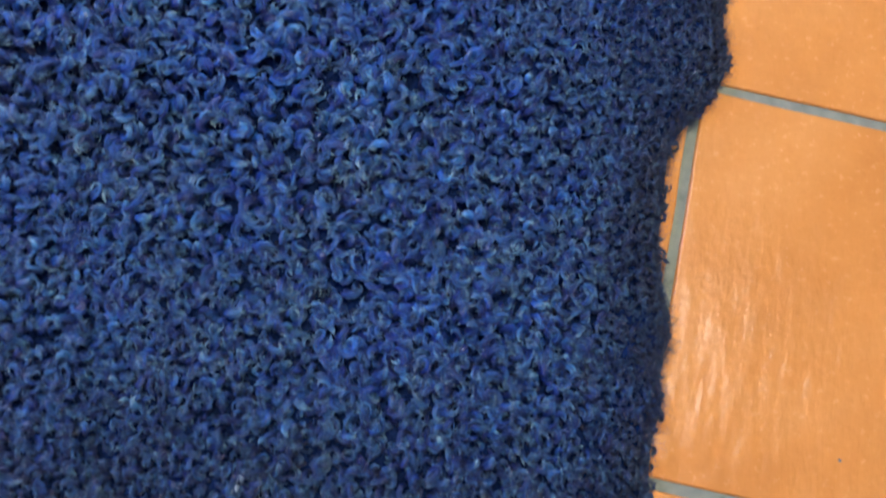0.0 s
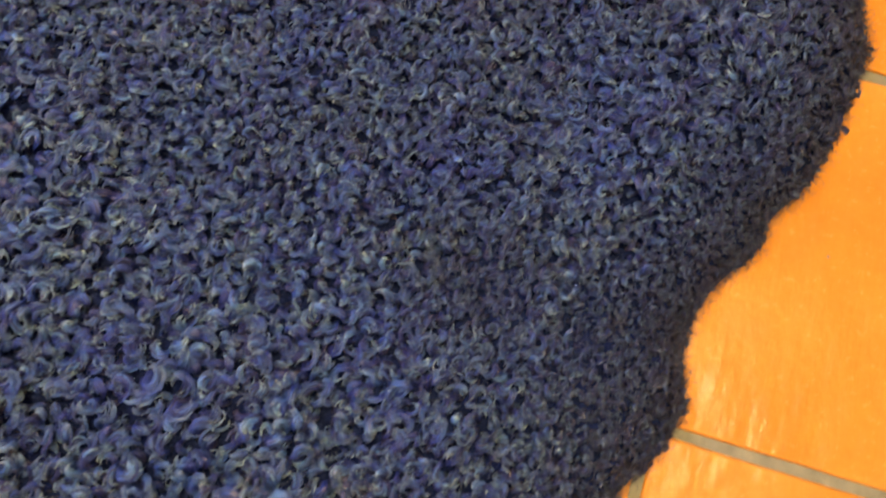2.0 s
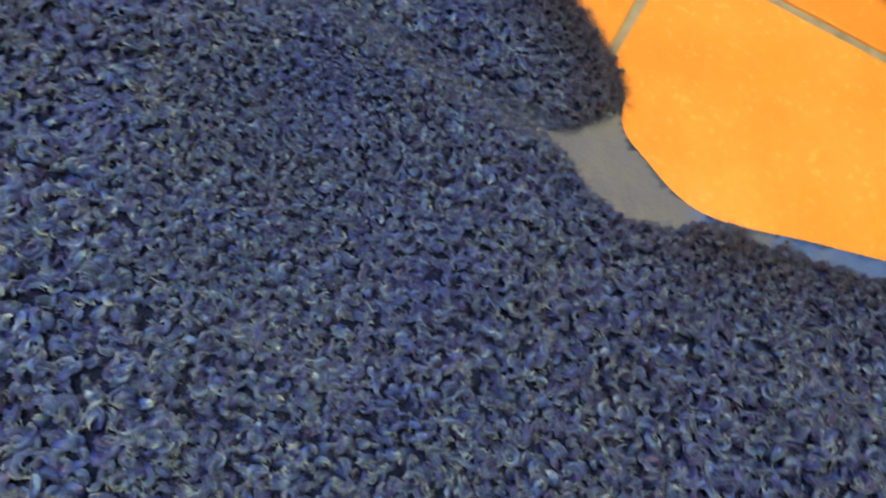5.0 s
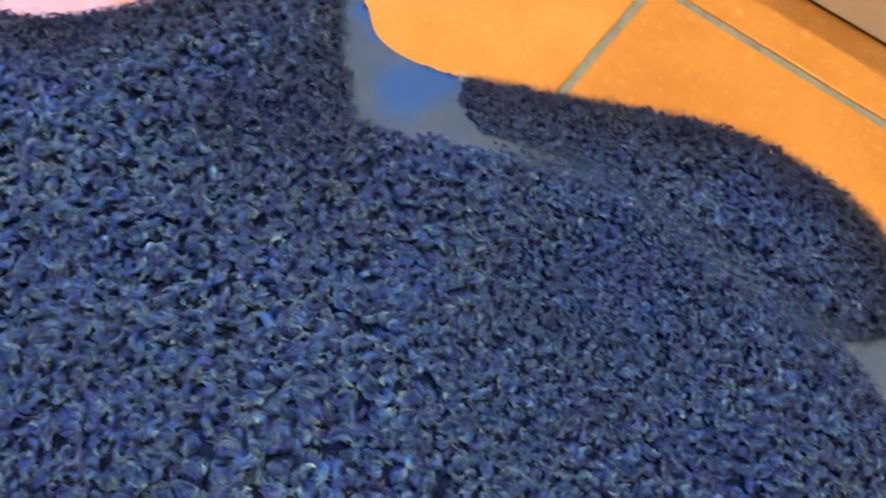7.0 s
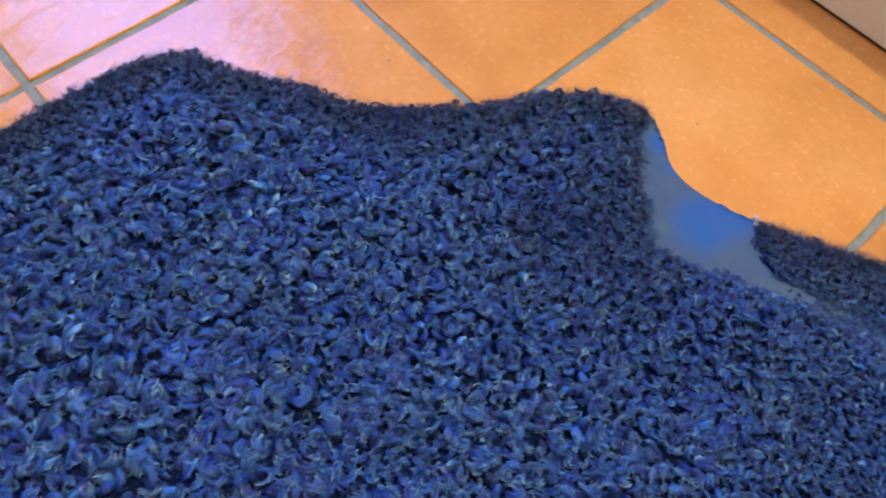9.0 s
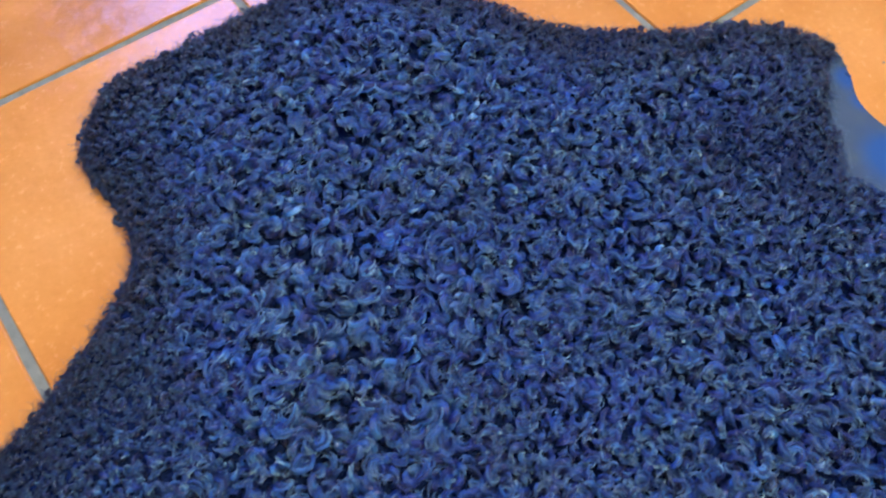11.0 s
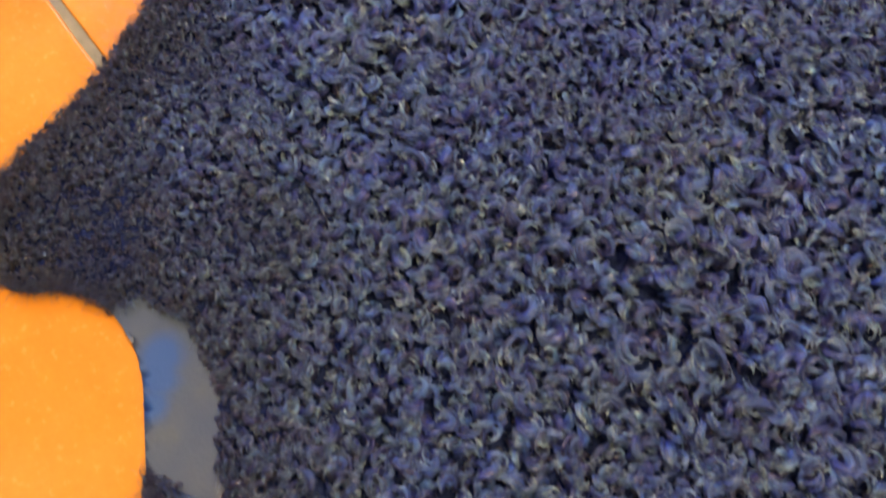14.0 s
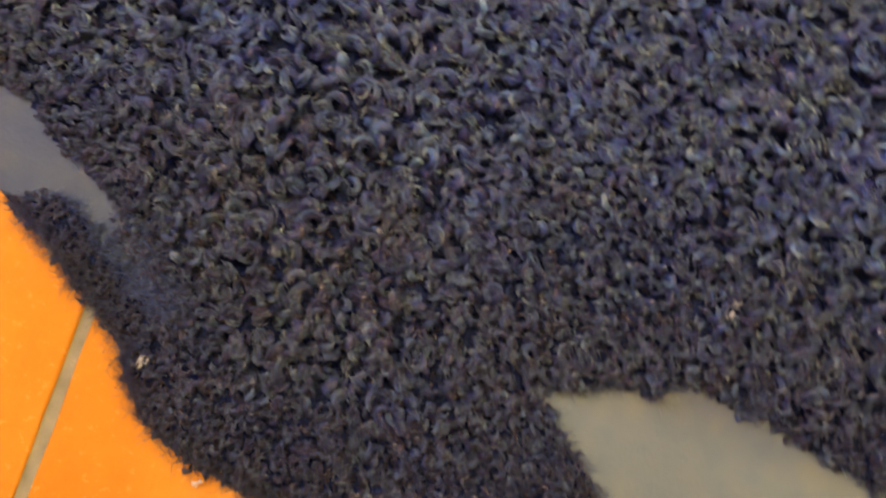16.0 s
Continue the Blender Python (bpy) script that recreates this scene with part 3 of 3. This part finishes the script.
def fine_hairs():
    """Thin stray hairs: over the cut edge, combed over the thin wool beside the bare hide, and here and there on top."""
    p = [np.stack([rs.uniform(-1.0, 0.1, 240000), rs.uniform(-0.48, 0.46, 240000)], 1)]
    for b in BARE:  # thin wool grows close
        lo, hi = b.min(0) - 0.03, b.max(0) + (0.09, 0.03)
        p.append(rs.uniform(lo, hi, (int(0.9e6 * np.prod(hi - lo)), 2)))
    along = OUTLINE[rs.randint(0, len(OUTLINE), 26000)]  # a soft fringe along the cut edge
    p.append(along + rs.uniform(-0.007, 0.007, along.shape))
    p = np.concatenate(p)
    d = edge_distance(p)
    p, d = p[d > 0.0005], d[d > 0.0005]
    w = woolliness(p)
    keep = rs.rand(len(p)) < np.where(d < 0.007, smoothstep(0.05, 0.35, w), np.where(w < 0.6, 0.75 * smoothstep(0.07, 0.40, w), 0.03))
    p, d, w = p[keep], d[keep], w[keep]
    n, seg = len(p), 5
    s_ = np.linspace(0, 1, seg)
    away, bend = rs.uniform(0, 6.283, n), rs.uniform(-2.4, 2.4, n)
    e = 1e-4
    outward = -np.stack([edge_distance(p + (e, 0)) - d, edge_distance(p + (0, e)) - d], 1) / e
    thin = (w < 0.6) & (d > 0.006)
    away[thin] = 0.25 + rs.normal(0, 0.5, thin.sum())
    bend[thin] *= 0.3
    at_edge = d < 0.006
    away[at_edge] = np.arctan2(outward[at_edge, 1], outward[at_edge, 0]) + rs.normal(0, 0.6, at_edge.sum())
    length = rs.uniform(0.003, 0.008, n) * np.where(at_edge, rs.choice([0.6, 0.8, 1.2], n), 1.0)
    ang = away[:, None] + bend[:, None] * s_[None]
    step = length[:, None] / (seg - 1)
    x = p[:, :1] + np.cumsum(np.cos(ang) * step, 1)
    y = p[:, 1:] + np.cumsum(np.sin(ang) * step, 1)
    top = hide_height(p, d) + 0.0004 + w * (smoothstep(0, 0.010, d) * 0.0065 + 0.001)
    z = top[:, None] + (rs.uniform(-0.1, 0.35, n) * length * (0.2 + 0.8 * w))[:, None] * np.sin(s_ * 2.4)[None]
    z = np.maximum(z, 0.0012)
    half = (np.where(at_edge, 0.00011, 0.00016) * rs.uniform(0.6, 1.3, n))[:, None] * (1 - 0.6 * s_)[None]
    a = np.stack([x - np.sin(ang) * half, y + np.cos(ang) * half, z], -1)
    b = np.stack([x + np.sin(ang) * half, y - np.cos(ang) * half, z], -1)
    co = np.stack([a, b], 2).reshape(-1, 3)
    quad = np.array([(k, k + 1, k + 3, k + 2) for k in range(0, 2 * seg - 2, 2)])
    uv = np.array([[(i, 0), (i, 1), (i + 1, 1), (i + 1, 0)] for i in range(seg - 1)]) / (seg - 1, 1) * (0.5, 1) + (0.4, 0)
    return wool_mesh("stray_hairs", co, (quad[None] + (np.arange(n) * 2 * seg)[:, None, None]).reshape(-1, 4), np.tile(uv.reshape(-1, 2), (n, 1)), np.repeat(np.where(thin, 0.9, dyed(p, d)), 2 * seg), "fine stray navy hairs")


fine_hairs()

# the widest curls of the back, one by one
CURLS = []
for k in range(30):
    flat = BROAD[0][k]
    roots = [0] + [8 * (4 + 2 * h) for h in range(4)]
    tie = np.array([(a, a + 1, b + 1, b) for a, b in zip(roots, roots[1:])])
    me = wool_mesh("curl", flat, np.concatenate([BROAD[1], tie]), np.concatenate([BROAD[2], np.zeros((4 * len(tie), 2))]), np.full(len(flat), 0.9), "")
    CURLS.append(me.data)
    bpy.data.objects.remove(me)
for k in PICK:
    ob = new("curl", CURLS[rs.randint(30)])
    ob.parent = pelt
    grown = LS[k] * rs.uniform(1.05, 1.5)
    low = float(root_height(LP[k:k + 1], LD[k:k + 1], LW[k:k + 1])[0])
    ob.matrix_basis = Matrix.LocRotScale((LP[k, 0], LP[k, 1], low + 0.0012), Euler((0, 0, rs.uniform(0, 6.283))), (grown,) * 3)

# ---- small scraps ----
LINT = paint("pale_lint", (0.56, 0.70, 0.84), 0.9)
SPECK = paint("blue_grey_speck", (0.16, 0.20, 0.22), 0.6)


def lint(x, y, z, size, turn, seed):
    """A tangled scrap of pale thread."""
    r = np.random.RandomState(seed)
    bm = bmesh.new()
    for k in range(3):
        u = np.linspace(0, 1, 9)
        a, b = r.uniform(0, 6.283, 2)
        c = np.stack([(u - 0.5) * size * r.uniform(0.6, 1), np.sin(u * r.uniform(4, 8) + a) * size * 0.22, 0.0008 + 0.0006 * np.sin(u * 5 + b)], 1)
        tilt = r.uniform(-0.9, 0.9)
        rows = []
        for i, q in enumerate(c):
            wide = size * 0.05 * math.sin(math.pi * (0.12 + 0.76 * u[i]))
            qx, qy = q[0] * math.cos(tilt) - q[1] * math.sin(tilt), q[0] * math.sin(tilt) + q[1] * math.cos(tilt)
            rows.append([bm.verts.new((qx, qy - wide, q[2])), bm.verts.new((qx, qy + wide, q[2])), bm.verts.new((qx, qy, q[2] + wide * 1.4))])
        for p0, p1 in zip(rows, rows[1:]):
            for j in range(3):
                bm.faces.new((p0[j], p0[(j + 1) % 3], p1[(j + 1) % 3], p1[j]))
        bm.faces.new(rows[0][::-1])
        bm.faces.new(rows[-1])
    ob = link("lint", bm, LINT, None, "tiny pale tangled lint scrap caught on the blue wool", True)
    ob.matrix_world = pose(x * T, y * T, z, 0, 0, turn)
    return tagged(ob, category="lint", group="lint scraps on the rug")


for k, (x, y, z, size, turn) in enumerate(((-1.846, -1.609, 0.011, 0.0075, 70), (-0.871, -1.202, 0.015, 0.0065, 80), (-0.845, -1.303, 0.014, 0.003, 40), (-0.867, -1.182, 0.015, 0.006, 50),
                                           (-2.239, 1.337, 0.0055, 0.011, -20), (-1.681, -1.787, 0.004, 0.0075, 30))):
    lint(x, y, z, size, turn, k)


def speck(x, y, size, seed):
    """A dried drop on a tile."""
    r = np.random.RandomState(seed)
    bm = bmesh.new()
    n = 11
    rim = [bm.verts.new((size * r.uniform(0.7, 1.1) * math.cos(6.283 * i / n), size * 0.7 * r.uniform(0.7, 1.1) * math.sin(6.283 * i / n), 0)) for i in range(n)]
    top = [bm.verts.new((v.co.x * 0.6, v.co.y * 0.6, 0.0005)) for v in rim]
    for i in range(n):
        bm.faces.new((rim[i], rim[(i + 1) % n], top[(i + 1) % n], top[i]))
    bm.faces.new(top)
    ob = link("speck", bm, SPECK, None, "tiny dried blue-grey speck on a terracotta tile", True)
    ob.location = (x * T, y * T, 0.0004)
    return tagged(ob, category="speck", group="specks on the floor")


for k, (x, y, size) in enumerate(((0.311, 0.508, 0.0011), (-2.578, 1.50, 0.0014), (0.46, -0.854, 0.0013), (-3.386, 0.914, 0.0016))):
    speck(x, y, size, k)

# ---- floor tiles ----
JOINT = 0.0065


def tile_mesh(w, h, seed):
    """A tile with worn, slightly uneven edges, its top at z = 0."""
    r = np.random.RandomState(seed)
    bm = bmesh.new()
    hw, hh = (w - JOINT) / 2, (h - JOINT) / 2
    n = 9
    rings = []
    for inset, z in ((0.0, -0.006), (0.0, -0.0016), (0.0003, -0.0007), (0.0008, -0.0002), (0.0014, 0.0), (0.0019, 0.0)):
        ring = []
        for k, (sx, sy, ex, ey) in enumerate(((-1, -1, 1, -1), (1, -1, 1, 1), (1, 1, -1, 1), (-1, 1, -1, -1))):
            for i in range(n):
                u = i / n
                ring.append(((sx + (ex - sx) * u) * (hw - inset), (sy + (ey - sy) * u) * (hh - inset), z))
        rings.append(ring)
    wob = r.uniform(-0.0005, 0.0005, (len(rings[0]), 2))
    rows = [[bm.verts.new((x + wob[i, 0], y + wob[i, 1], z)) for i, (x, y, z) in enumerate(ring)] for ring in rings]
    for a, b in zip(rows, rows[1:]):
        for i in range(len(a)):
            bm.faces.new((a[i], a[(i + 1) % len(a)], b[(i + 1) % len(b)], b[i]))
    bm.faces.new(rows[-1])
    me = bpy.data.meshes.new("tile")
    bm.to_mesh(me)
    bm.free()
    me.materials.append(TILE)
    me.shade_smooth()
    return me


SQUARE = [tile_mesh(T, T, k) for k in range(6)]
rt = np.random.RandomState(8)
for i in range(-10, 8):
    for j in range(-10, 5):
        x, y = (i + 0.5) * T, (j + 0.5) * T
        me = SQUARE[rt.randint(6)]
        if not (X0 < x < X1 and Y0 < y < Y1):
            continue
        ob = new("tile", me)
        ob.parent = floor
        ob.location = (x, y, rt.uniform(-0.0004, 0.0002))
        ob.rotation_euler = (rt.uniform(-0.0012, 0.0012), rt.uniform(-0.0012, 0.0012), rt.choice([0, math.pi]))
